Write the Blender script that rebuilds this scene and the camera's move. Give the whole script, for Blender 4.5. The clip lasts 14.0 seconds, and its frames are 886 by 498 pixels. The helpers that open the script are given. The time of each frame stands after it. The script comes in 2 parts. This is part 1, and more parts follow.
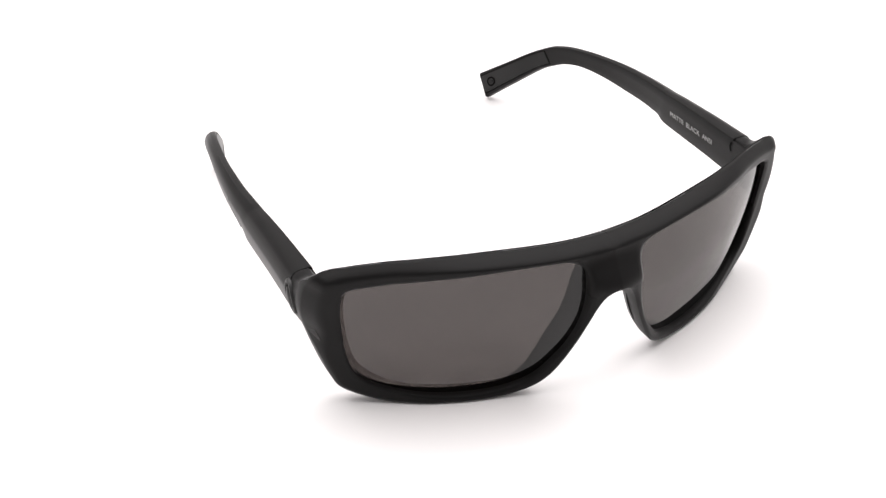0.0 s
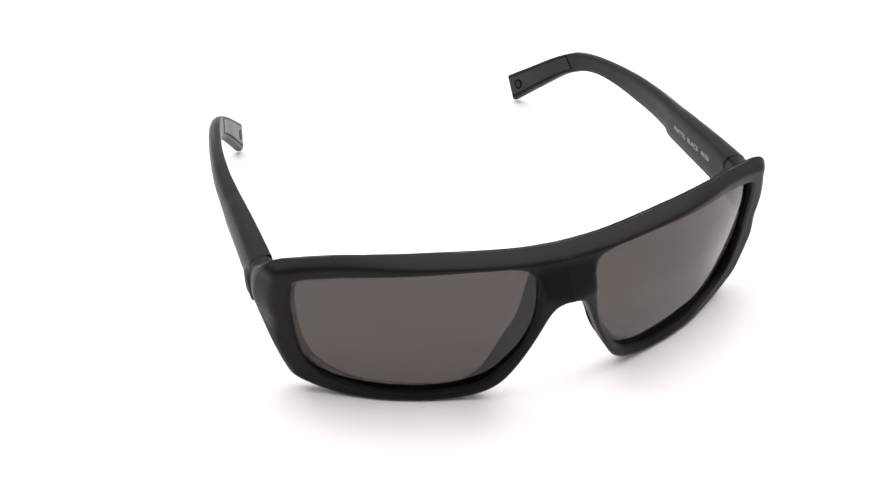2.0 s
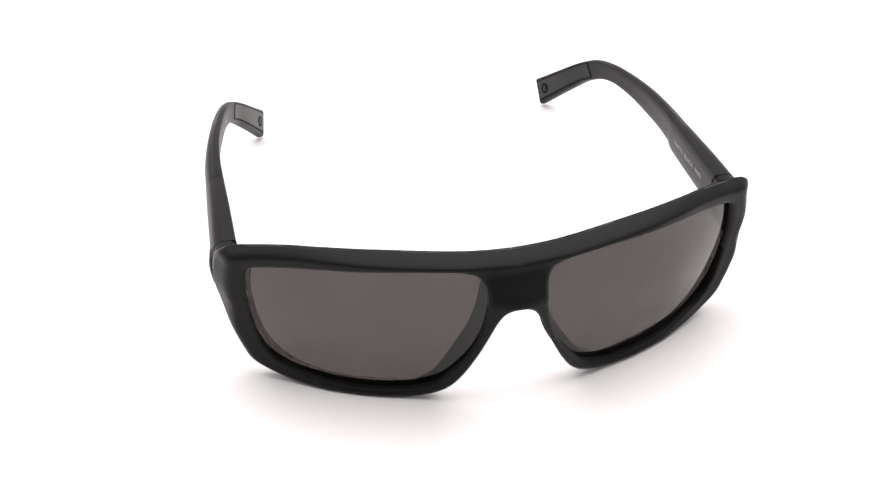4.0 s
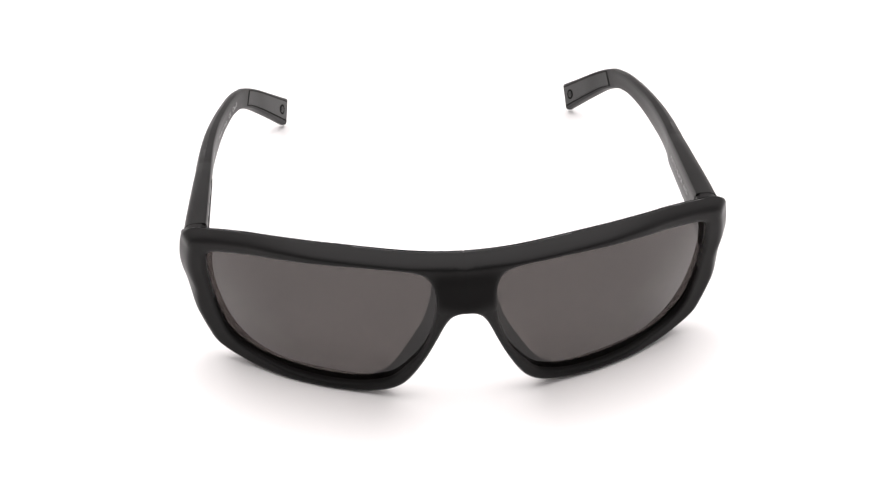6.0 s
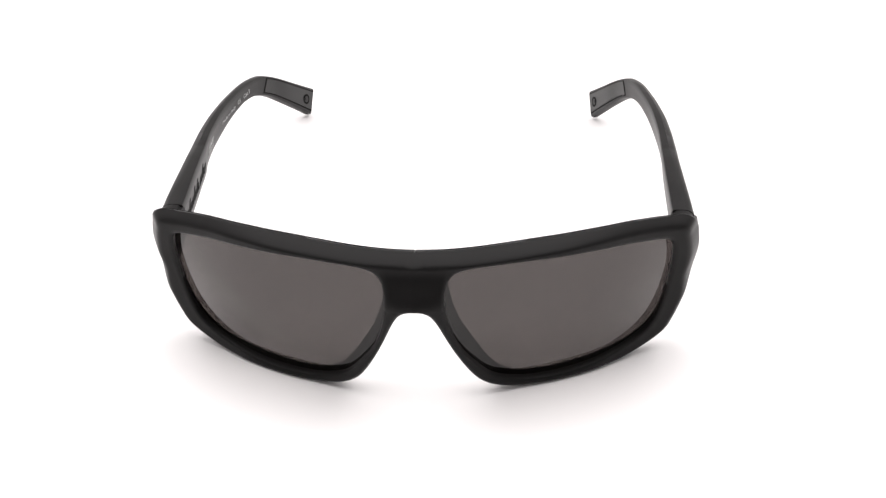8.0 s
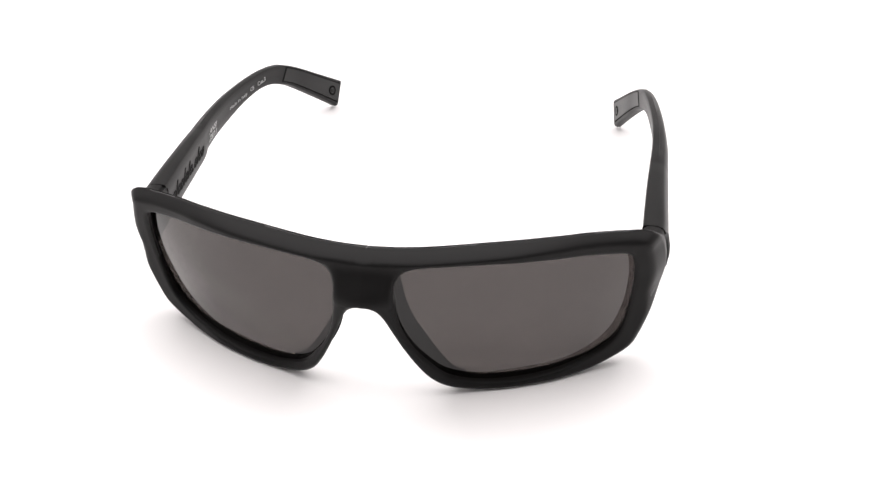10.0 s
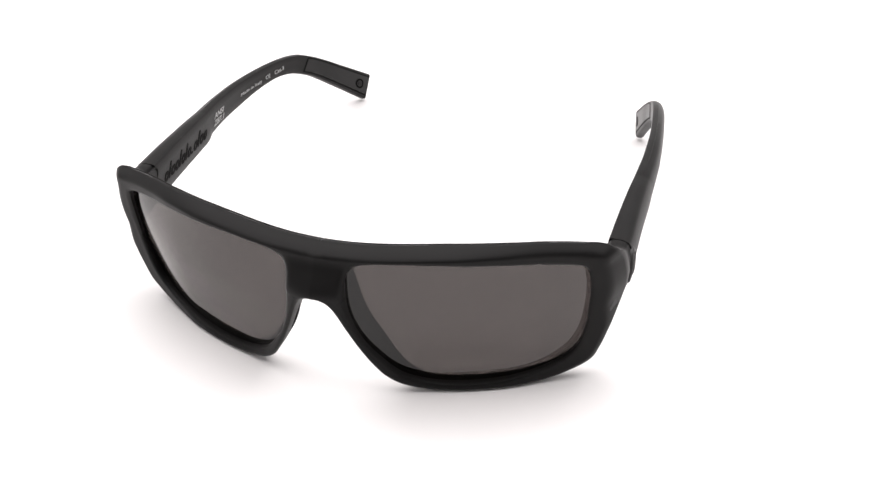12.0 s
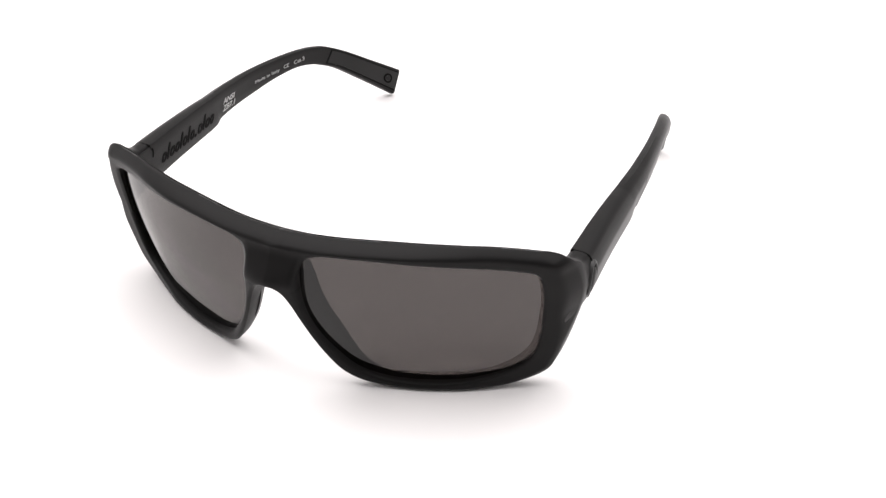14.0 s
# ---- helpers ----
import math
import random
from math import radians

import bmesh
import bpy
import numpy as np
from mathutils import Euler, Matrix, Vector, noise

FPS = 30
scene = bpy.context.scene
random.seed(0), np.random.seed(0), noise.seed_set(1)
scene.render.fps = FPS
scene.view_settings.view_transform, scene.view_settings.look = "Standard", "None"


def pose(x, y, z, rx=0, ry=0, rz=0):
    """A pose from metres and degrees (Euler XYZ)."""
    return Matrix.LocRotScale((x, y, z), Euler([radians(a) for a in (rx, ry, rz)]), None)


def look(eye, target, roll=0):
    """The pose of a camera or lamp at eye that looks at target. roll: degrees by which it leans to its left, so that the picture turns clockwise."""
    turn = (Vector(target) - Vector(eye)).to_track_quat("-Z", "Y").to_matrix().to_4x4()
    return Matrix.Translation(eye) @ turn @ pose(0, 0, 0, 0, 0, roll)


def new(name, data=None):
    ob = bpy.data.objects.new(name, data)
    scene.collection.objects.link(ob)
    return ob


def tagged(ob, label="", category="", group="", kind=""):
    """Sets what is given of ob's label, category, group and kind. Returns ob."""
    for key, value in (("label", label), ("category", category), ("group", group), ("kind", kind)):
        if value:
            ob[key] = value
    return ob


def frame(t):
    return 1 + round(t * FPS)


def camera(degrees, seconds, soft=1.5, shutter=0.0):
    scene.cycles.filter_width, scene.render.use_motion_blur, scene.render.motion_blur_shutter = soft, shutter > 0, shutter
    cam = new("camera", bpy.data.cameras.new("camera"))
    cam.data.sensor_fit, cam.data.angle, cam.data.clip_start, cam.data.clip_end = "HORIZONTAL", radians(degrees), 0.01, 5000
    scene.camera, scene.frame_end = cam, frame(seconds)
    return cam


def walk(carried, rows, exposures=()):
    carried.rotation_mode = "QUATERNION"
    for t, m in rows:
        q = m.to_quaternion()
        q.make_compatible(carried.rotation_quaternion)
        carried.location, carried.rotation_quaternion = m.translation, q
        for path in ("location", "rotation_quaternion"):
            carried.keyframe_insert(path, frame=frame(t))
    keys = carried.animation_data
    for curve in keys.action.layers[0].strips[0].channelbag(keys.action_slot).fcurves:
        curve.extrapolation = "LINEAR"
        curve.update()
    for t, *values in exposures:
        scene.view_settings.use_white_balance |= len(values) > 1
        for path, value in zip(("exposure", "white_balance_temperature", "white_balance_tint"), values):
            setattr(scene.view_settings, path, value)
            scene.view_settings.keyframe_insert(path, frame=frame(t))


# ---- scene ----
MM = 0.001

# ---- camera: stands still on a tripod, looking down at the turntable ----
EYE = Vector((0.0, -0.32402, 0.20575))
PITCH, YAW, ROLL = radians(34.158), radians(-0.728), -1.254
cam = camera(38.55, 14.0, soft=1.4)
AIM = EYE + Vector((math.sin(YAW) * math.cos(PITCH), math.cos(YAW) * math.cos(PITCH), -math.sin(PITCH)))
walk(cam, [(0.0, look(EYE, AIM, ROLL)), (14.0, look(EYE, AIM, ROLL))], exposures=[(0.0, 0.0), (14.0, 0.0)])

# ---- light: a bright studio tent with a softbox overhead ----
world = bpy.data.worlds.new("studio_light")
scene.world = world
world.use_nodes = True
nodes, links = world.node_tree.nodes, world.node_tree.links
sky = nodes["Background"]
sky.inputs["Color"].default_value = (1.0, 0.955, 0.958, 1)
way = nodes.new("ShaderNodeTexCoord")
split = nodes.new("ShaderNodeSeparateXYZ")
fade = nodes.new("ShaderNodeMapRange")     # the lit backdrop side is brighter than the camera's side
fade.inputs["From Min"].default_value, fade.inputs["From Max"].default_value = -1.0, 1.0
fade.inputs["To Min"].default_value, fade.inputs["To Max"].default_value = 0.05, 1.8
links.new(way.outputs["Generated"], split.inputs["Vector"])
links.new(split.outputs["Y"], fade.inputs["Value"])
links.new(fade.outputs["Result"], sky.inputs["Strength"])


def softbox(name, eye, target, width, depth, watts):
    data = bpy.data.lights.new(name, "AREA")
    data.shape, data.size, data.size_y, data.energy = "RECTANGLE", width, depth, watts
    data.color = (1.0, 0.963, 0.962)
    ob = new(name, data)
    ob.matrix_world = look(eye, target)
    return ob


softbox("softbox_overhead", (0.0, 0.15, 1.05), (0.0, 0.02, 0.0), 1.7, 1.5, 22.5)


# ---- materials ----
def material(name, colour, rough, spec=0.5, grain=0.0, grain_size=4000.0, bump=0.0, blotch=0.0):
    m = bpy.data.materials.new(name)
    m.use_nodes = True
    nt = m.node_tree
    b = nt.nodes["Principled BSDF"]
    b.inputs["Base Color"].default_value = (*colour, 1)
    b.inputs["Roughness"].default_value = rough
    b.inputs["Specular IOR Level"].default_value = spec
    co = nt.nodes.new("ShaderNodeTexCoord")
    fine = nt.nodes.new("ShaderNodeTexNoise")
    fine.inputs["Scale"].default_value = grain_size
    fine.inputs["Detail"].default_value = 3
    nt.links.new(co.outputs["Object"], fine.inputs["Vector"])
    broad = nt.nodes.new("ShaderNodeTexNoise")
    broad.inputs["Scale"].default_value = 45
    broad.inputs["Detail"].default_value = 4
    nt.links.new(co.outputs["Object"], broad.inputs["Vector"])
    if grain:
        ramp = nt.nodes.new("ShaderNodeMapRange")
        ramp.inputs["To Min"].default_value, ramp.inputs["To Max"].default_value = 1 - grain, 1 + grain
        nt.links.new(broad.outputs["Fac"], ramp.inputs["Value"])
        mul = nt.nodes.new("ShaderNodeVectorMath")
        mul.operation = "SCALE"
        mul.inputs[0].default_value = colour
        nt.links.new(ramp.outputs["Result"], mul.inputs["Scale"])
        nt.links.new(mul.outputs["Vector"], b.inputs["Base Color"])
    if blotch:
        ramp = nt.nodes.new("ShaderNodeMapRange")
        ramp.inputs["To Min"].default_value, ramp.inputs["To Max"].default_value = rough - blotch, rough + blotch
        nt.links.new(broad.outputs["Fac"], ramp.inputs["Value"])
        nt.links.new(ramp.outputs["Result"], b.inputs["Roughness"])
    if bump:
        bm_ = nt.nodes.new("ShaderNodeBump")
        bm_.inputs["Strength"].default_value = bump
        bm_.inputs["Distance"].default_value = 0.00005
        nt.links.new(fine.outputs["Fac"], bm_.inputs["Height"])
        nt.links.new(bm_.outputs["Normal"], b.inputs["Normal"])
    return m


def lens_back_material():
    m = bpy.data.materials.new("clear_lens_inside")
    m.use_nodes = True
    nt = m.node_tree
    nt.nodes.remove(nt.nodes["Principled BSDF"])
    clear = nt.nodes.new("ShaderNodeBsdfTransparent")
    clear.inputs["Color"].default_value = (0.98, 0.98, 0.98, 1)
    nt.links.new(clear.outputs["BSDF"], nt.nodes["Material Output"].inputs["Surface"])
    return m


def lens_material():
    m = bpy.data.materials.new("smoke_grey_lens")
    m.use_nodes = True
    nt = m.node_tree
    nt.nodes.remove(nt.nodes["Principled BSDF"])
    out = nt.nodes["Material Output"]
    clear = nt.nodes.new("ShaderNodeBsdfTransparent")
    clear.inputs["Color"].default_value = (0.054, 0.0465, 0.0442, 1)
    gloss = nt.nodes.new("ShaderNodeBsdfGlossy")
    gloss.inputs["Roughness"].default_value = 0.03
    fres = nt.nodes.new("ShaderNodeFresnel")
    fres.inputs["IOR"].default_value = 1.5
    mix = nt.nodes.new("ShaderNodeMixShader")
    nt.links.new(fres.outputs["Fac"], mix.inputs["Fac"])
    nt.links.new(clear.outputs["BSDF"], mix.inputs[1])
    nt.links.new(gloss.outputs["BSDF"], mix.inputs[2])
    nt.links.new(mix.outputs["Shader"], out.inputs["Surface"])
    return m


BLACK = material("matte_black_plastic", (0.0056, 0.0053, 0.0053), 0.47, 0.13, 0.10, 5000, 0.25, 0.05)
RUBBER = material("dark_grey_rubber", (0.0085, 0.0085, 0.0085), 0.42, 0.16, 0.08, 6000, 0.2, 0.05)
GROOVE = material("black_groove", (0.0012, 0.0012, 0.0012), 0.7, 0.04)
GLOSSY = material("moulded_black_plastic", (0.002, 0.002, 0.002), 0.6, 0.05)
METAL = material("dark_badge_plastic", (0.022, 0.022, 0.022), 0.4, 0.4)
PRINT = material("pale_grey_print", (0.42, 0.42, 0.415), 0.6, 0.4)
WHITE = material("white_acrylic", (0.83, 0.822, 0.818), 0.6, 0.25, 0.006)
PAPER = material("white_backdrop_paper", (0.82, 0.815, 0.81), 0.85, 0.2, 0.015, 1800, 0.1)
for soft_touch in (BLACK, RUBBER):
    coat = soft_touch.node_tree.nodes["Principled BSDF"]
    coat.inputs["Sheen Weight"].default_value = 0.24
    coat.inputs["Sheen Roughness"].default_value = 0.3
LENS, LENS_BACK = lens_material(), lens_back_material()


# ---- mesh helpers ----
def finish(bm, name, mat, parent=None, label="", smooth=True, sharp=40):
    bmesh.ops.recalc_face_normals(bm, faces=bm.faces)
    me = bpy.data.meshes.new(name)
    for f in bm.faces:
        f.smooth = smooth
    if smooth:
        for e in bm.edges:
            if len(e.link_faces) == 2 and e.calc_face_angle(0) > radians(sharp):
                e.smooth = False
    bm.to_mesh(me)
    bm.free()
    me.materials.append(mat)
    ob = new(name, me)
    if parent:
        ob.parent = parent
    if label:
        tagged(ob, label)
    return ob


def part(name, bm, mat, parent, label="", smooth=True, sharp=40):
    return finish(bm, name, mat, parent, label, smooth, sharp)


def grid_faces(bm, rows, closed=False):
    for a, b in zip(rows, rows[1:]):
        n = len(a)
        for i in range(n if closed else n - 1):
            j = (i + 1) % n
            quad = [a[i], a[j], b[j], b[i]]
            if len(set(quad)) == 4:
                bm.faces.new(quad)


def spline(points, per=8, closed=False):
    """Catmull-Rom through the points, as an array."""
    p = np.array(points, float)
    n = len(p)
    out = []
    for i in range(n if closed else n - 1):
        if closed:
            a, b, c, d = p[(i - 1) % n], p[i], p[(i + 1) % n], p[(i + 2) % n]
        else:
            a, b, c, d = p[max(i - 1, 0)], p[i], p[i + 1], p[min(i + 2, n - 1)]
        for k in range(per):
            t = k / per
            out.append(0.5 * (2 * b + (c - a) * t + (2 * a - 5 * b + 4 * c - d) * t * t + (3 * b - a - 3 * c + d) * t ** 3))
    if not closed:
        out.append(p[-1])
    return np.array(out)


def smoothstep(a, b, x):
    t = min(max((x - a) / (b - a), 0.0), 1.0)
    return t * t * (3 - 2 * t)


# ---- the setting ----
def build_backdrop():
    bm = bmesh.new()
    prof = [(-1.5, -0.03)] + [(0.6, -0.03)]
    prof += [(0.6 + 0.5 * math.sin(a), -0.03 + 0.5 * (1 - math.cos(a))) for a in np.linspace(0.1, math.pi / 2, 14)]
    prof += [(1.1, 1.6)]
    rows = []
    for lift in (0.0, -0.004):
        rows.append([[bm.verts.new((x, y - lift * 0.5, z + lift)) for x in np.linspace(-1.4, 1.4, 9)] for y, z in prof])
    grid_faces(bm, rows[0])
    grid_faces(bm, rows[1])
    ob = finish(bm, "backdrop", PAPER)
    tagged(ob, "seamless white paper sweep under and behind the turntable", "backdrop", kind="structure")


def turned(bm, prof, n=96):
    """A body of revolution from (radius, height) pairs, closed at the axis."""
    rows = []
    for r, z in prof:
        if r == 0:
            rows.append([bm.verts.new((0, 0, z))] * n)
        else:
            rows.append([bm.verts.new((r * math.cos(a), r * math.sin(a), z)) for a in np.linspace(0, 2 * math.pi, n, endpoint=False)])
    for a, b in zip(rows, rows[1:]):
        for i in range(n):
            j = (i + 1) % n
            f = []
            for v in (a[i], a[j], b[j], b[i]):
                if v not in f:
                    f.append(v)
            if len(f) > 2:
                bm.faces.new(f)


def build_turntable():
    thing = tagged(new("turntable"), "round white display turntable under the sunglasses", "turntable")
    bm = bmesh.new()
    turned(bm, [(0.0, 0.0), (0.12, 0.0), (0.26, 0.0), (0.2975, 0.0), (0.2993, -0.0007), (0.3, -0.0025),
                (0.3, -0.0115), (0.2993, -0.0133), (0.2975, -0.014), (0.0, -0.014)])
    part("plate", bm, WHITE, thing, "smooth white acrylic plate")
    bm = bmesh.new()
    turned(bm, [(0.0, -0.0141), (0.118, -0.0141), (0.12, -0.016), (0.12, -0.0285), (0.119, -0.0295), (0.0, -0.0295)])
    part("foot", bm, WHITE, thing)
    return thing


# ---- sunglasses: millimetres in their own space, x across, y towards the ears, z up ----
OFF = (-4.88, -67.3)     # where the pair stands on the turntable, from its axis


def loc(x, y, z):
    """The pair stands a hair lower on one side."""
    return ((x + OFF[0]) * MM, (y + OFF[1]) * MM, (z + 0.0039 * x + 0.12) * MM)


WRAP = spline([(0.0, -21.58), (12.0, -20.5), (24.0, -18.15), (34.0, -15.5), (43.0, -11.55), (50.0, -7.5), (56.0, -4.3), (61.0, -2.0), (65.0, -0.4), (69.0, 1.7)], 8)


def wrap(x, z):
    """Front face of the frame: the wrap of the front and its slight lean."""
    bridge = 4.9 * math.exp(-(x / 17.5) ** 2) * smoothstep(40, 31, z)
    end = smoothstep(40, 66, x) * 0.0255 * (z - 25.0)
    return float(np.interp(x, WRAP[:, 0], WRAP[:, 1])) - 0.103 * (z - 34.0) - bridge - end


def brow(x):
    u = (x / 60.0) ** 2
    return 42.473 + 8.241 * u - 12.884 * u * u + 4.214 * u ** 3


OUTER = [(59.8, 42.1), (62.7, 41.75), (64.85, 40.85), (66.6, 38.7), (67.95, 33.1), (68.1, 28.0), (66.5, 20.9), (64.9, 15.2), (63.2, 10.0),
         (61.2, 5.9), (56.6, 2.7), (50.8, 0.6), (43.5, 0.0), (37.0, 0.0), (30.0, 0.05), (23.9, 0.75), (18.8, 2.6), (15.15, 5.6), (12.3, 10.0),
         (9.4, 15.95), (7.1, 21.5), (5.2, 26.3), (3.6, 29.1), (1.95, 30.2), (0.95, 30.45), (0.0, 30.5)]
OPENING = [(11.0, 39.35), (14.2, 39.95), (19.0, 40.2), (25.0, 40.4), (32.8, 40.4), (41.2, 39.85), (48.5, 38.95), (55.0, 37.9), (58.7, 37.25), (60.4, 35.8), (61.0, 31.0),
           (60.6, 24.0), (59.95, 18.1), (58.3, 11.5), (55.1, 7.3), (49.8, 4.5), (43.1, 2.75), (36.5, 2.1), (29.3, 2.25), (23.5, 3.35),
           (18.0, 6.1), (13.7, 11.7), (10.7, 16.6), (8.6, 22.0), (7.25, 28.0), (6.9, 33.2), (7.3, 36.0), (8.7, 38.2)]
HEART = np.array((34.0, 29.0))
outer_edge = np.array([(x, brow(x)) for x in np.linspace(0, 58.5, 60)] + [tuple(q) for q in spline(OUTER, 8)])
opening_edge = spline(OPENING, 8, closed=True)
nose_edge = spline(OUTER, 8)


def reach(loop, angle, closed):
    """Where the ray from the middle of a lens at that angle leaves the loop."""
    d = np.array((math.cos(angle), math.sin(angle)))
    a = loop - HEART
    b = np.roll(loop, -1, 0) - HEART
    if not closed:
        a, b = a[:-1], b[:-1]
    e = b - a
    den = d[0] * e[:, 1] - d[1] * e[:, 0]
    den = np.where(abs(den) < 1e-12, 1e-12, den)
    s = (a[:, 0] * e[:, 1] - a[:, 1] * e[:, 0]) / den
    u = (a[:, 0] * d[1] - a[:, 1] * d[0]) / den
    ok = (u >= -1e-6) & (u <= 1 + 1e-6) & (s > 0)
    return HEART + d * s[ok].max()


outer_loop = np.vstack([outer_edge, [(0.0, 36.0)]])
ANGLES = sorted(set(list(np.linspace(0, 2 * math.pi, 190, endpoint=False))
                    + [math.atan2(z - HEART[1], x - HEART[0]) % (2 * math.pi) for x, z in
                       [(0, z) for z in np.linspace(30.5, 42.28, 40)] + [(x, brow(x)) for x in (0.15, 0.35, 0.6, 1.4, 2.5, 4, 6, 8)]
                       + [(64.85, 41.1), (65.6, 40.5), (66.3, 39.7), (66.9, 38.0), (63.0, 10.0), (62.3, 8.0), (61.2, 6.0), (59.5, 4.4), (0.4, 30.5), (0.9, 30.45), (1.4, 30.35), (1.9, 30.2), (2.6, 29.8), (3.5, 29.1), (4.3, 27.8), (5, 26.3)]]))


def shortest(p, loop):
    a, b = loop[:-1], loop[1:]
    e = b - a
    t = np.clip(((p - a) * e).sum(1) / np.maximum((e * e).sum(1), 1e-12), 0, 1)
    return np.sqrt((((a + e * t[:, None]) - p) ** 2).sum(1).min())


def front_depth(x, z):
    """How far the front face falls back near the edges: the sloping brow, the rounded rim."""
    d_top = max(brow(x) - z, 0.0)
    t = min(d_top / 2.1, 1.0)
    top = (3.0 + 1.6 * smoothstep(52, 25, x)) * (1 - t) ** 1.6
    d = shortest(np.array((x, z)), nose_edge)
    end = smoothstep(53, 63, x) * smoothstep(16, 25, z) * (1 - 0.55 * smoothstep(36, 41, z))     # the chamfer at the outer end
    k = max(1 - d / (1.2 + 1.6 * end), 0.0)
    side = (0.9 + 3.4 * end) * k ** (2.0 - 0.75 * end)
    d = shortest(np.array((x, z)), np.vstack([opening_edge, opening_edge[:1]]))
    k = max(1 - d / 0.8, 0.0)
    e = min(shortest(np.array((x, z)), nose_edge), d_top)
    chamfer = 0.3 * smoothstep(0.0, 1.0, 1 - d / max(d + e, 0.01)) * smoothstep(6.0, 2.0, d) * smoothstep(36, 28, z)
    return (top ** 3 + side ** 3) ** (1 / 3) + chamfer + 0.4 * k * k


def back_depth(x, z):
    brow_part = smoothstep(26, 36, z)
    nose = smoothstep(24, 10, x) * smoothstep(36, 26, z) * smoothstep(2, 14, z)
    end = smoothstep(60, 64, x) * smoothstep(4, 9, z)
    low = smoothstep(40, 37, z)
    deep = 4.2 - 2.0 * low * max(end, 0.8 * smoothstep(48, 57, x)) + 1.6 * brow_part * smoothstep(56, 28, x) + 3.1 * nose
    return deep + low * max(seat(x, z) - wrap(x, z) + 0.4 - deep, lens_face(x, z) - wrap(x, z) + 1.3 - deep, 0.0)


BROW_BACK = spline([(0, 1.6), (10, 1.1), (20, 0.1), (30, -0.4), (40, -0.45), (50, -0.25), (58, 0.15), (68, 0.4)], 6)


def build_front(parent):
    bm = bmesh.new()
    bk = [1.0, 0.93, 0.7, 0.35, 0.08, 0.0]
    spokes = []
    for a in ANGLES:
        o, i = reach(outer_loop, a, True), reach(opening_edge, a, True)
        line = []
        span = np.linalg.norm(i - o)
        edge = min(1.0, 0.6 * span / 2.15)     # narrow stretches of the rim take finer steps
        steps = [q * edge / span for q in (0, 0.2, 0.5, 0.8, 1.1, 1.35, 1.55, 1.8)] + list(np.linspace(2.15 * edge / span, 1, 7))
        for f in steps:
            x, z = o + (i - o) * f
            line.append((x, wrap(x, z) + front_depth(x, z), z))
        for f in bk:
            x, z = o + (i - o) * f
            edge = 0.5 if f in (0.0, 1.0) else 0.0
            deep = wrap(x, z) + max(back_depth(x, z), front_depth(x, z) + 0.9) - edge
            if f == 0.0:
                w = smoothstep(1.2, 0.0, brow(x) - z)     # the rounded back of the brow
                line.append((x, deep + float(np.interp(x, BROW_BACK[:, 0], BROW_BACK[:, 1])) * w, z - 0.8 * w))
                line.append((x, deep - 0.2, z - 0.1 * w))
            else:
                line.append((x, deep, z))
        spokes.append(line)
    for s in (1, -1):
        rows = [[bm.verts.new(loc(s * (0.0 if x < 0.02 else x), y, z)) for x, y, z in line] for line in spokes]
        n = len(rows)
        m = len(rows[0])
        for k in range(n):
            r, q = rows[k], rows[(k + 1) % n]
            for j in range(m):
                jj = (j + 1) % m
                quad = [r[j], r[jj], q[jj], q[j]]
                # the plane between the two halves stays open
                if j == m - 1 and spokes[k][0][0] < 0.02 and spokes[(k + 1) % n][0][0] < 0.02:
                    continue
                bm.faces.new(quad)
    bmesh.ops.remove_doubles(bm, verts=bm.verts, dist=0.00002)
    return part("front_frame", bm, BLACK, parent, "matte black plastic wraparound front with flat brow bar", sharp=80)


def seat(x, z):
    """The back of the groove that holds the lens: deep below and by the nose, shallow at the outer end."""
    return (-19.9352 + 0.117798 * x + 0.00112681 * x ** 2 + 6.66073e-5 * x ** 3 - 4.41792e-7 * x ** 4
            - (0.122386 + 0.00175223 * x) * (z - 20.0) + (z - 20.0) ** 2 / 190.0 + 0.35 * smoothstep(32, 50, x))


def lens_face(x, z):
    """Front of the lens: a smooth shell, nearly flush with the rim at its outer end."""
    return seat(x, z) - smoothstep(60, 42, x) * (0.9 + 1.0 * smoothstep(38, 22, z)) + 1.2 * (max(x - 47.0, 0.0) / 14.0) ** 3


def build_lens(parent, s):
    bm = bmesh.new()
    rows = []
    for side in (0, 1):
        grid = []
        for f in np.linspace(0.0, 1.0, 15):
            ring = []
            for a in np.linspace(0, 2 * math.pi, 120, endpoint=False):
                i = reach(opening_edge, a, True)
                x, z = HEART + (i - HEART) * f * 1.018
                y = lens_face(x, z) + 1.6 * side
                ring.append((s * x, y, z))
            grid.append(ring)
        rows.append(grid)
    for grid in rows:
        centre = bm.verts.new(loc(*grid[0][0]))
        vs = [[bm.verts.new(loc(*q)) for q in ring] for ring in grid[1:]]
        n = len(vs[0])
        for k in range(n):
            bm.faces.new((centre, vs[0][k], vs[0][(k + 1) % n]))
        grid_faces(bm, vs, closed=True)
        grid.append(vs[-1])
    grid_faces(bm, [rows[0][-1], rows[1][-1]], closed=True)
    mid = len(bm.faces) // 2
    for k, f in enumerate(bm.faces):
        f.material_index = 0 if k < mid - 60 else 1
    ob = part("lens", bm, LENS, parent, "dark smoke grey tinted lens", sharp=60)
    ob.data.materials.append(LENS_BACK)
    return ob


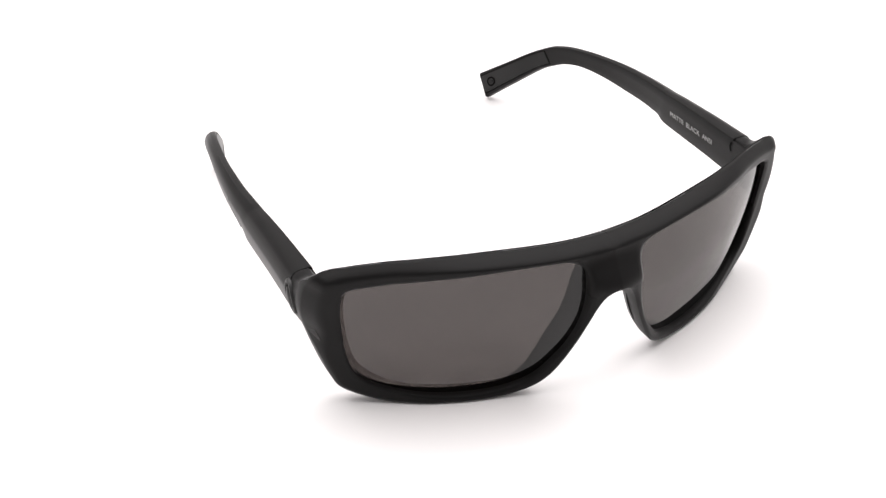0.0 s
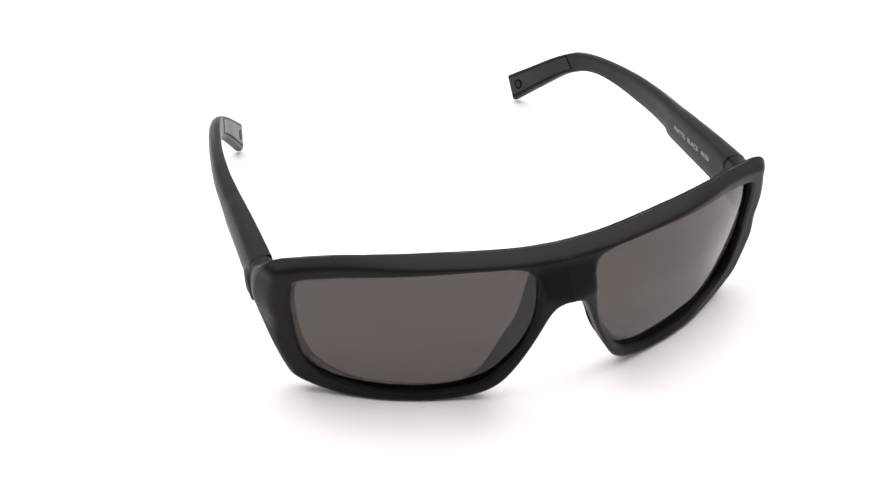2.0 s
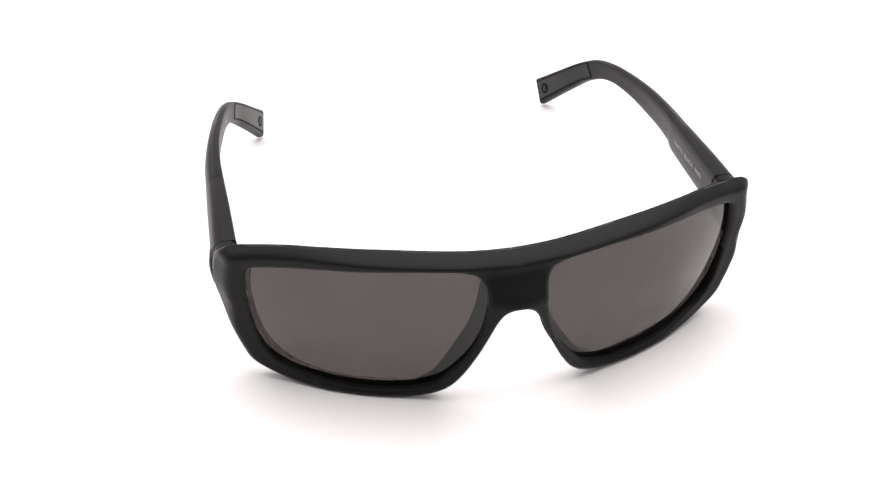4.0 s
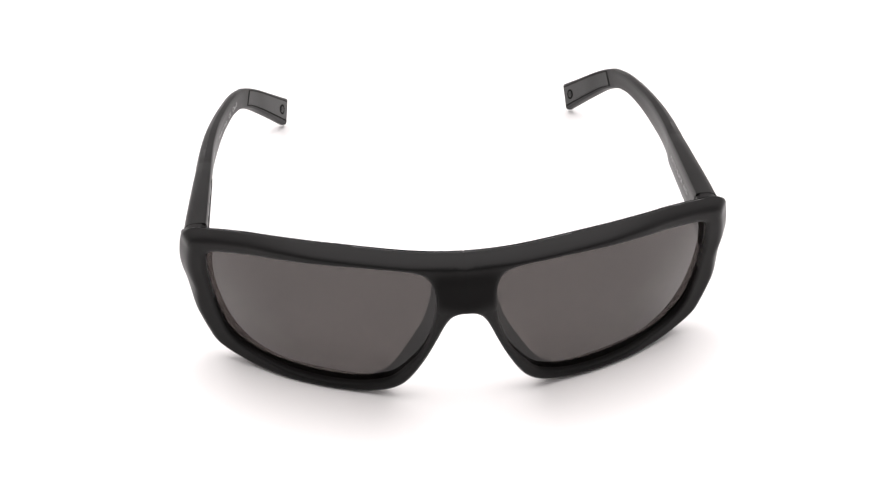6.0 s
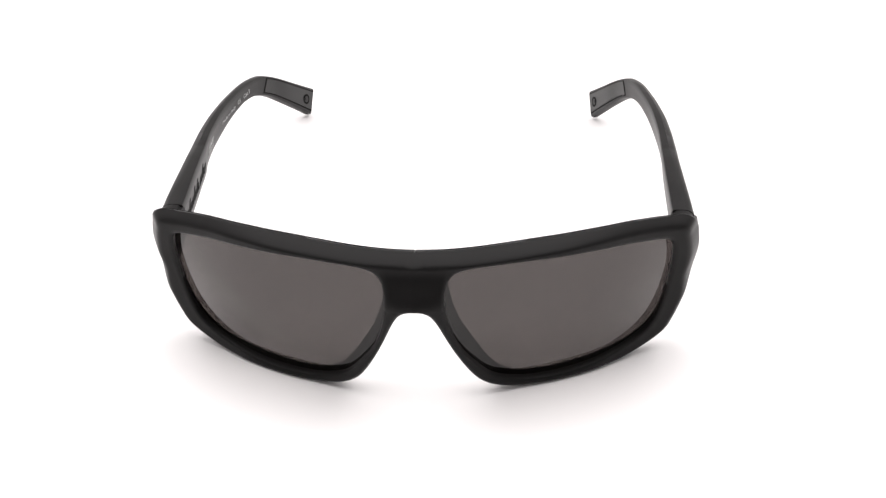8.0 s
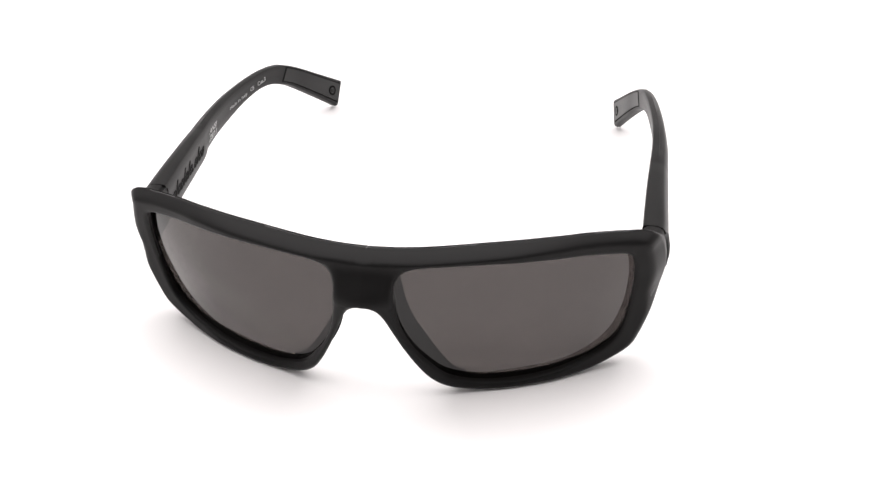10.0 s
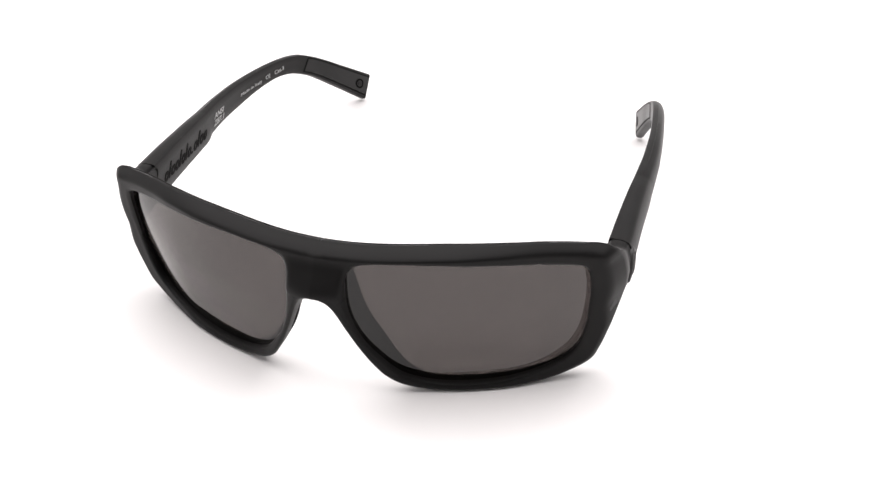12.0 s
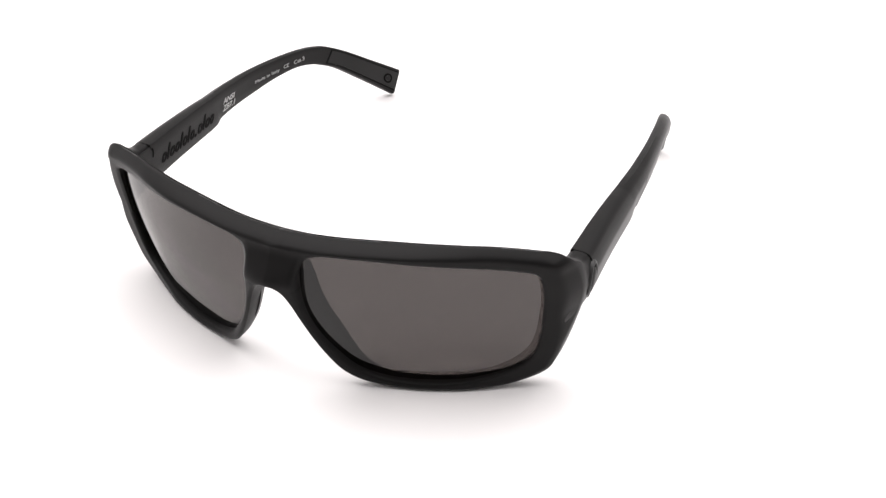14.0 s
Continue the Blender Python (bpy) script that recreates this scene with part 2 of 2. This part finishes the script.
def build_nose_pad(parent, s):
    """Flange behind the nose side of the rim, flaring back and outwards."""
    path = spline([(8.2, 38.6), (7.1, 35.6), (6.9, 29.5), (8.6, 22.0), (10.8, 16.6), (13.8, 11.7), (18.0, 6.2), (22.0, 3.9)], 6)
    bm = bmesh.new()
    rows = []
    n = len(path)
    for k, (x, z) in enumerate(path):
        f = k / (n - 1)
        e = smoothstep(0.0, 0.3, f) * smoothstep(1.0, 0.55, f)
        d = np.array((34.0 - x, 21.0 - z))
        d = d / np.linalg.norm(d)
        flare, deep = 0.9 * e, 3.8 * e
        y = seat(x + d[0], z + d[1]) + 0.1
        prof = [(-2.0, 0.0), (0.1, 0.0), (0.15 + flare * 0.5, 0.8 + deep * 0.5), (0.1 + flare, 0.8 + deep),
                (-0.6 + flare, 1.2 + deep), (-1.1 + flare * 0.5, 1.2 + deep * 0.6), (-1.9, 0.8)]
        rows.append([bm.verts.new(loc(s * (x + d[0] * a), y + b, z + d[1] * a)) for a, b in prof])
    grid_faces(bm, rows, closed=True)
    bm.faces.new(rows[0])
    bm.faces.new(rows[-1])
    return part("nose_pad", bm, BLACK, parent, sharp=50)


# temple: upper and lower edge of the arm, station by station (y, z, y, z)
ARM = [(12.7, 35.4, 12.4, 22.2), (17.0, 35.4, 17.0, 22.7), (26.0, 35.5, 26.5, 23.2), (37.0, 35.3, 39.9, 23.5), (42.0, 35.05, 45.3, 23.65),
       (44.0, 34.95, 47.4, 24.1), (46.3, 34.95, 49.0, 25.05), (49.8, 34.9, 52.0, 25.35), (57.0, 34.6, 57.5, 25.75), (66.0, 34.2, 66.0, 26.05),
       (78.1, 33.1, 76.0, 26.6), (86.0, 32.1, 83.6, 26.5), (91.5, 31.1, 88.0, 25.9), (95.6, 30.0, 92.0, 24.85), (99.6, 28.5, 95.8, 23.35),
       (107.0, 24.3, 103.5, 19.0), (117.5, 17.1, 113.5, 11.0), (129.8, 8.7, 126.6, 0.3)]
ARM_EDGE = spline(ARM, 5)
ARM_IN = spline([(0, 62.7), (14, 62.8), (30, 63.2), (48, 63.75), (58, 63.6), (70, 62.55), (82, 60.6), (92, 58.6), (99, 56.9), (106, 54.7), (113, 52.1), (126, 47.75), (138, 43.8)], 6)


def inner_x(y):
    return float(np.interp(y, ARM_IN[:, 0], ARM_IN[:, 1]))


def slant(y, v):
    """The inner face leans in towards its upper edge, less so at the tip."""
    return (0.4 - 1.6 * v) * smoothstep(100, 42, y)


def thickness(y):
    return float(np.interp(y, [10, 18, 30, 50, 70, 90, 105, 128], [4.6, 4.5, 3.95, 3.1, 3.0, 3.3, 3.5, 3.1]))


def arm_point(k, v, lift=0.0):
    """On the inner face: station k (a real number), v from the lower edge 0 to the upper edge 1."""
    e = np.array([np.interp(k, range(len(ARM_EDGE)), ARM_EDGE[:, c]) for c in range(4)])
    y, z = e[2] + (e[0] - e[2]) * v, e[3] + (e[1] - e[3]) * v
    return inner_x(y) + slant(y, v) - lift, y, z


def on_arm(y, z):
    """The inner face of the straight part of the arm at (y, z)."""
    lo = np.interp(y, ARM_EDGE[:, 2], ARM_EDGE[:, 3])
    hi = np.interp(y, ARM_EDGE[:, 0], ARM_EDGE[:, 1])
    return inner_x(y) + slant(y, (z - lo) / (hi - lo))


ARM_BEND = spline([(12, 0.2, 0.04), (40, -0.65, 0.3), (70, -0.95, 0.3), (100, -0.5, -0.15), (130, 0.5, -0.35)], 6)


def arm_loc(s, x, y, z):
    """One arm is bent in a little further than the other."""
    if s > 0:
        x += float(np.interp(y, ARM_BEND[:, 0], ARM_BEND[:, 1]))
        z += float(np.interp(y, ARM_BEND[:, 0], ARM_BEND[:, 2]))
    return loc(s * x, y, z)


def build_temple(parent, s):
    bm = bmesh.new()
    rows = []
    last = len(ARM_EDGE) - 1
    stations = [(0, 0.25)] + [(k, 0.0) for k in np.linspace(0.12, last - 0.15, 96)] + [(last, 0.45)]
    for k, inset in stations:
        _, y0, z0 = arm_point(k, 0)
        _, y1, z1 = arm_point(k, 1)
        h = math.hypot(y1 - y0, z1 - z0)
        uy, uz = (y1 - y0) / h, (z1 - z0) / h
        th = thickness(0.5 * (y0 + y1))
        crown = 0.3 + 0.6 * smoothstep(75, 30, y0)
        # profile: (out from the inner face, height up the arm)
        prof = [(0.0, 0.9), (0.0, 0.35 * h), (0.0, 0.7 * h), (0.0, h - 0.7), (0.2, h - 0.2), (0.7, h), (th * 0.5, h), (th - 1.5, h - 0.1), (th - 0.6, h - 0.55),
                (th - 0.1, h - 1.3), (th + crown * 0.9, h * 0.66), (th + crown, h * 0.6), (th + crown * 0.9, h * 0.54), (th, 1.5), (th - 0.4, 0.6), (th - 1.1, 0.08), (1.0, 0.0), (0.25, 0.3)]
        ring = []
        for a, b in prof:
            a = a + (th / 2 - a) * inset * 0.35
            b = b + (h / 2 - b) * inset * 0.12
            y, z = y0 + uy * b, z0 + uz * b
            ring.append(bm.verts.new(arm_loc(s, inner_x(y) + a + slant(y, b / h) * (1 - min(a / th, 1)), y, z)))
        rows.append(ring)
    grid_faces(bm, rows, closed=True)
    bm.faces.new(rows[0])
    bm.faces.new(rows[-1])
    return part("temple", bm, BLACK, parent, "matte black plastic temple arm curving down to the tip", sharp=35)


def outer_x(y, z):
    """The outer face of the straight part of the arm at (y, z), with its low crown."""
    lo, hi = np.interp(y, ARM_EDGE[:, 2], ARM_EDGE[:, 3]), np.interp(y, ARM_EDGE[:, 0], ARM_EDGE[:, 1])
    crown = 0.3 + 0.6 * smoothstep(75, 30, y)
    return inner_x(y) + thickness(y) + crown * float(np.interp((z - lo) / (hi - lo), (0.17, 0.54, 0.6, 0.66, 0.9), (0, 0.9, 1, 0.9, 0)))


def build_step_line(temple, s):
    """Fine moulded line on the outer face that runs down to the step in the lower edge."""
    line = spline([(57.6, 31.6), (57.4, 30.3), (56.3, 29.0), (54.7, 27.9), (52.4, 26.9), (50.6, 26.4)], 5)
    bm = bmesh.new()
    rows = []
    for k, (y, z) in enumerate(line):
        wide = 0.28 * math.sin(math.pi * (k + 1.5) / (len(line) + 2))
        rows.append([bm.verts.new(arm_loc(s, outer_x(y, z) + c, y + a, z + a * 0.6)) for a, c in ((-wide, -0.6), (-wide, 0.04), (wide, 0.04), (wide, -0.6))])
    grid_faces(bm, rows, closed=True)
    bm.faces.new(rows[0])
    bm.faces.new(rows[-1])
    part("step_line", bm, GROOVE, temple, "fine dark moulded line")


def patch(bm, s, k0, k1, v0, v1, lift, n=14, m=5, corner=0.0):
    """A thin raised plate that follows the inner face of the arm."""
    tops = []
    for k in np.linspace(k0, k1, n):
        row = []
        for v in np.linspace(v0, v1, m):
            x, y, z = arm_point(k, v, lift)
            row.append(bm.verts.new(arm_loc(s, x, y, z)))
        tops.append(row)
    grid_faces(bm, tops)
    rim = [r[0] for r in tops] + tops[-1][1:] + [r[-1] for r in tops[-2::-1]] + tops[0][-2:0:-1]
    low = [bm.verts.new(v.co + Vector((s * (lift + 0.3) * MM, 0, 0))) for v in rim]
    grid_faces(bm, [rim, low], closed=True)


def build_tip(temple, s):
    n = len(ARM_EDGE) - 1
    k0, k1 = n - 13.2, n - 0.35
    bm = bmesh.new()
    patch(bm, s, k0 - 0.3, k1 + 0.12, 0.13, 0.90, 0.06)
    part("tip_groove", bm, GLOSSY, temple, "black groove round the tip inlay")
    bm = bmesh.new()
    patch(bm, s, k0, k1, 0.19, 0.85, 0.18)
    part("tip_inlay", bm, RUBBER, temple, "dark grey rubber inlay on the tip")
    for name, mat, r0, r1, lift in (("tip_ring", GROOVE, 1.15, 1.75, 0.26), ("tip_button", BLACK, 0.0, 0.75, 0.3)):
        bm = bmesh.new()
        c = k1 - 1.7
        rows = []
        for r in (r0, r1):
            ring = []
            for a in np.linspace(0, 2 * math.pi, 24, endpoint=False):
                x, y, z = arm_point(c + r * math.cos(a) * 0.36, 0.5 + r * math.sin(a) / 9.0, lift)
                ring.append(bm.verts.new(arm_loc(s, x, y, z)))
            rows.append(ring)
        deep = [bm.verts.new(v.co + Vector((s * 0.2 * MM, 0, 0))) for v in rows[1]]
        grid_faces(bm, rows + [deep], closed=True)
        if r0 == 0:
            bmesh.ops.remove_doubles(bm, verts=bm.verts, dist=1e-6)
        part(name, bm, mat, temple)


def print_on(temple, s, name, words, y0, z0, y1, z1, height, mat, shear=0.0, bold=0.0):
    """Words printed on the inner face, the base line from (y0, z0) to (y1, z1)."""
    cu = bpy.data.curves.new(name, "FONT")
    cu.body, cu.size, cu.extrude, cu.offset = words, 1.0, 0.0, bold
    tmp = bpy.data.objects.new(name, cu)
    scene.collection.objects.link(tmp)
    dg = bpy.context.evaluated_depsgraph_get()
    me = bpy.data.meshes.new_from_object(tmp.evaluated_get(dg))
    bpy.data.objects.remove(tmp)
    xs = [v.co.x for v in me.vertices]
    ys = [v.co.y for v in me.vertices]
    a, b, c, d = min(xs), max(xs), min(0.0, min(ys)), max(ys)
    bm = bmesh.new()
    bm.from_mesh(me)
    bpy.data.meshes.remove(me)
    for v in bm.verts:
        u, w = (v.co.x - a) / (b - a), (v.co.y - c) / (d - c)
        y = y0 + (y1 - y0) * u + shear * w * height
        z = z0 + (z1 - z0) * u + w * height
        v.co = Vector(arm_loc(s, on_arm(y, z) - 0.05, y, z))
    ext = bmesh.ops.extrude_face_region(bm, geom=bm.faces[:])
    for v in ext["geom"]:
        if isinstance(v, bmesh.types.BMVert):
            v.co.x -= s * 0.03 * MM
    part(name, bm, mat, temple, smooth=False)


def build_marks(temple, s):
    if s > 0:
        print_on(temple, s, "colour_print", "MATTE  BLACK  ANSI", 41.6, 28.4, 22.0, 28.7, 1.6, PRINT)
        return
    print_on(temple, s, "standard_print", "ANSI", 49.4, 29.9, 55.2, 29.6, 1.8, PRINT, 0.25, 0.02)
    print_on(temple, s, "standard_print", "Z87.1", 49.3, 27.4, 55.4, 27.1, 1.9, PRINT, 0.25, 0.02)
    print_on(temple, s, "origin_print", "Made in Italy", 66.0, 29.0, 77.5, 28.4, 1.35, PRINT)
    print_on(temple, s, "mark_print", "CE", 79.5, 28.7, 81.8, 28.6, 1.25, PRINT)
    print_on(temple, s, "category_print", "Cat.3", 84.2, 28.35, 88.9, 28.05, 1.3, PRINT)
    # the moulded model name, as plain slanted stems and loops
    y = 17.4
    for tall, wide, loop in ((2.9, 2.2, 1), (5.0, 0.9, 0), (2.9, 2.2, 1), (2.9, 2.0, 1), (5.0, 0.9, 0), (2.9, 2.0, 1), (5.0, 0.9, 0), (2.9, 2.0, 1), (0.8, 1.0, 0),
                             (2.9, 2.2, 1), (5.0, 0.9, 0), (2.9, 2.2, 1), (2.9, 1.8, 1)):
        bm = bmesh.new()
        rows = []
        for size, lift in ((1.0, -0.1), (1.0, 0.12), (0.3, 0.12), (0.3, -0.1)):
            ring = []
            for a in np.linspace(0, 2 * math.pi, 20, endpoint=False):
                c, d = size * math.cos(a), size * math.sin(a)
                zz = tall * 0.5 * (1 + math.copysign(abs(d) ** 0.7, d))
                yy = y + wide * 0.5 * (1 + math.copysign(abs(c) ** 0.7, c)) + zz * 0.28
                ring.append(bm.verts.new(arm_loc(s, on_arm(yy, 26.6 + zz) - lift, yy, 26.6 + zz)))
            rows.append(ring)
        grid_faces(bm, rows if loop else rows[:3], closed=True)
        if not loop:
            bm.faces.new(rows[2])
            bmesh.ops.delete(bm, geom=rows[3], context="VERTS")
        part("moulded_mark", bm, GLOSSY, temple, "black moulded mark on the arm", smooth=False)
        y += wide + (0.35 if loop else 0.55)


# cross-sections of the end piece, where it leaves the rim and where it meets the temple
END_RIM = [(62.4, 22.0), (62.4, 30.0), (62.2, 38.4), (62.9, 40.7), (64.7, 40.5), (66.05, 39.2), (67.1, 36.2), (67.85, 32.4), (68.05, 28.2), (67.4, 25.2), (66.3, 22.9), (65.0, 21.8), (63.4, 21.6)]
END_ARM = [(62.8, 23.4), (62.75, 29.0), (62.2, 34.6), (62.9, 35.3), (64.6, 35.4), (66.0, 35.15), (66.9, 34.4), (67.75, 32.3), (68.2, 29.9), (68.0, 27.4), (67.45, 24.0), (66.8, 22.6), (64.4, 22.2)]


def build_end_piece(front, s):
    """The corner of the front that sweeps back to the hinge."""
    bm = bmesh.new()
    rows = []
    for t in np.linspace(0, 1, 18):
        ring = []
        for (x0, z0), (x1, z1) in zip(END_RIM, END_ARM):
            y0 = wrap(x0, z0) + (front_depth(x0, z0) + 0.45 if x0 > 62.5 else 3.2)
            fall = smoothstep(0.02, 0.8, t) if z0 > 30 else smoothstep(0.0, 1.0, t)
            ring.append(bm.verts.new(loc(s * (x0 + (x1 - x0) * smoothstep(-0.4, 1.0, t)), y0 + (12.55 - y0) * t, z0 + (z1 - z0) * fall)))
        rows.append(ring)
    grid_faces(bm, rows, closed=True)
    bm.faces.new(rows[0])
    bm.faces.new(rows[-1])
    return part("end_piece", bm, BLACK, front, sharp=60)


def build_badge(parent, s):
    """Oval moulded badge across the seam, a plain ring with a raised crest."""
    def oval(bm, rx, rz, x, rows_=None):
        ring = []
        for a in np.linspace(0, 2 * math.pi, 36, endpoint=False):
            u, w = 0.85 * rx * math.cos(a), 0.85 * rz * math.sin(a)
            ring.append(bm.verts.new(loc(s * (x + 1.68 - 0.03 * w * w), 11.8 + u + 0.33 * w, 29.3 + w)))
        return ring
    bm = bmesh.new()
    rows = [oval(bm, 2.7, 4.9, 65.6), oval(bm, 2.7, 4.9, 66.75), oval(bm, 2.45, 4.6, 67.0), oval(bm, 2.05, 4.1, 67.0), oval(bm, 1.85, 3.8, 66.6)]
    grid_faces(bm, rows, closed=True)
    bm.faces.new(rows[-1])
    badge = part("badge", bm, METAL, parent, "oval moulded badge on the hinge")
    bm = bmesh.new()
    rows = [oval(bm, 1.9, 3.9, 66.55), oval(bm, 1.9, 3.9, 66.64), oval(bm, 1.25, 2.95, 66.64)]
    grid_faces(bm, rows, closed=True)
    part("badge_recess", bm, GROOVE, badge, "black recess in the badge")
    bm = bmesh.new()
    rows = [oval(bm, 1.2, 2.9, 66.4), oval(bm, 1.2, 2.9, 66.95), oval(bm, 0.8, 2.3, 67.2), oval(bm, 0.3, 1.4, 67.25)]
    grid_faces(bm, rows, closed=True)
    bm.faces.new(rows[-1])
    part("crest", bm, METAL, badge, "raised dark grey crest")


def build_hinge(parent, s):
    """Smooth cover on the inside of the hinge and the dark slot into which it folds."""
    bm = bmesh.new()
    rows = []
    for y in np.linspace(4.5, 13.3, 6):
        face = [(0.0 if 24.0 < z < 34.0 else 0.15, z) for z in np.linspace(23.4, 34.6, 8)]
        ring = [(on_arm(13.0, z) - 0.07 + a, z) for a, z in face] + [(64.2, 34.6), (64.2, 23.4)]
        rows.append([bm.verts.new(arm_loc(s, x, y, z)) for x, z in ring])
    grid_faces(bm, rows, closed=True)
    bm.faces.new(rows[0])
    bm.faces.new(rows[-1])
    part("hinge", bm, BLACK, parent, "moulded hinge cover")
    bm = bmesh.new()
    rows = []
    for r0, lift in ((1.5, 0.16), (2.1, 0.16), (2.1, -0.5)):
        ring = []
        for a in np.linspace(0.95, 2.45, 10):
            y = 11.9 + r0 * math.sin(a)
            z = 32.3 - r0 * 1.2 * math.cos(a)
            ring.append(bm.verts.new(arm_loc(s, on_arm(max(y, 13.0), z) - lift, y, z)))
        rows.append(ring)
    grid_faces(bm, rows)
    part("hinge_slot", bm, GROOVE, parent, "dark slot round the hinge")


def build_sunglasses():
    thing = tagged(new("sunglasses"), "matte black wraparound sunglasses with smoke grey lenses, temples open", "sunglasses")
    front = build_front(thing)
    for s in (-1, 1):
        build_lens(thing, s)
        build_nose_pad(front, s)
        build_end_piece(front, s)
        build_badge(front, s)
        build_hinge(front, s)
        temple = build_temple(thing, s)
        build_tip(temple, s)
        build_step_line(temple, s)
        build_marks(temple, s)
    return thing


build_backdrop()
turntable = build_turntable()
sunglasses = build_sunglasses()

# ---- what moves: the turntable carries the pair round at a steady pace ----
RATE, FACING = -3.82229, 7.1666     # degrees a second; when the pair faces the camera


def motions():
    turns = [(t, pose(0, 0, 0, 0, 0, RATE * (t - FACING))) for t in range(0, 15)]
    walk(sunglasses, turns)
    walk(turntable, turns)


motions()
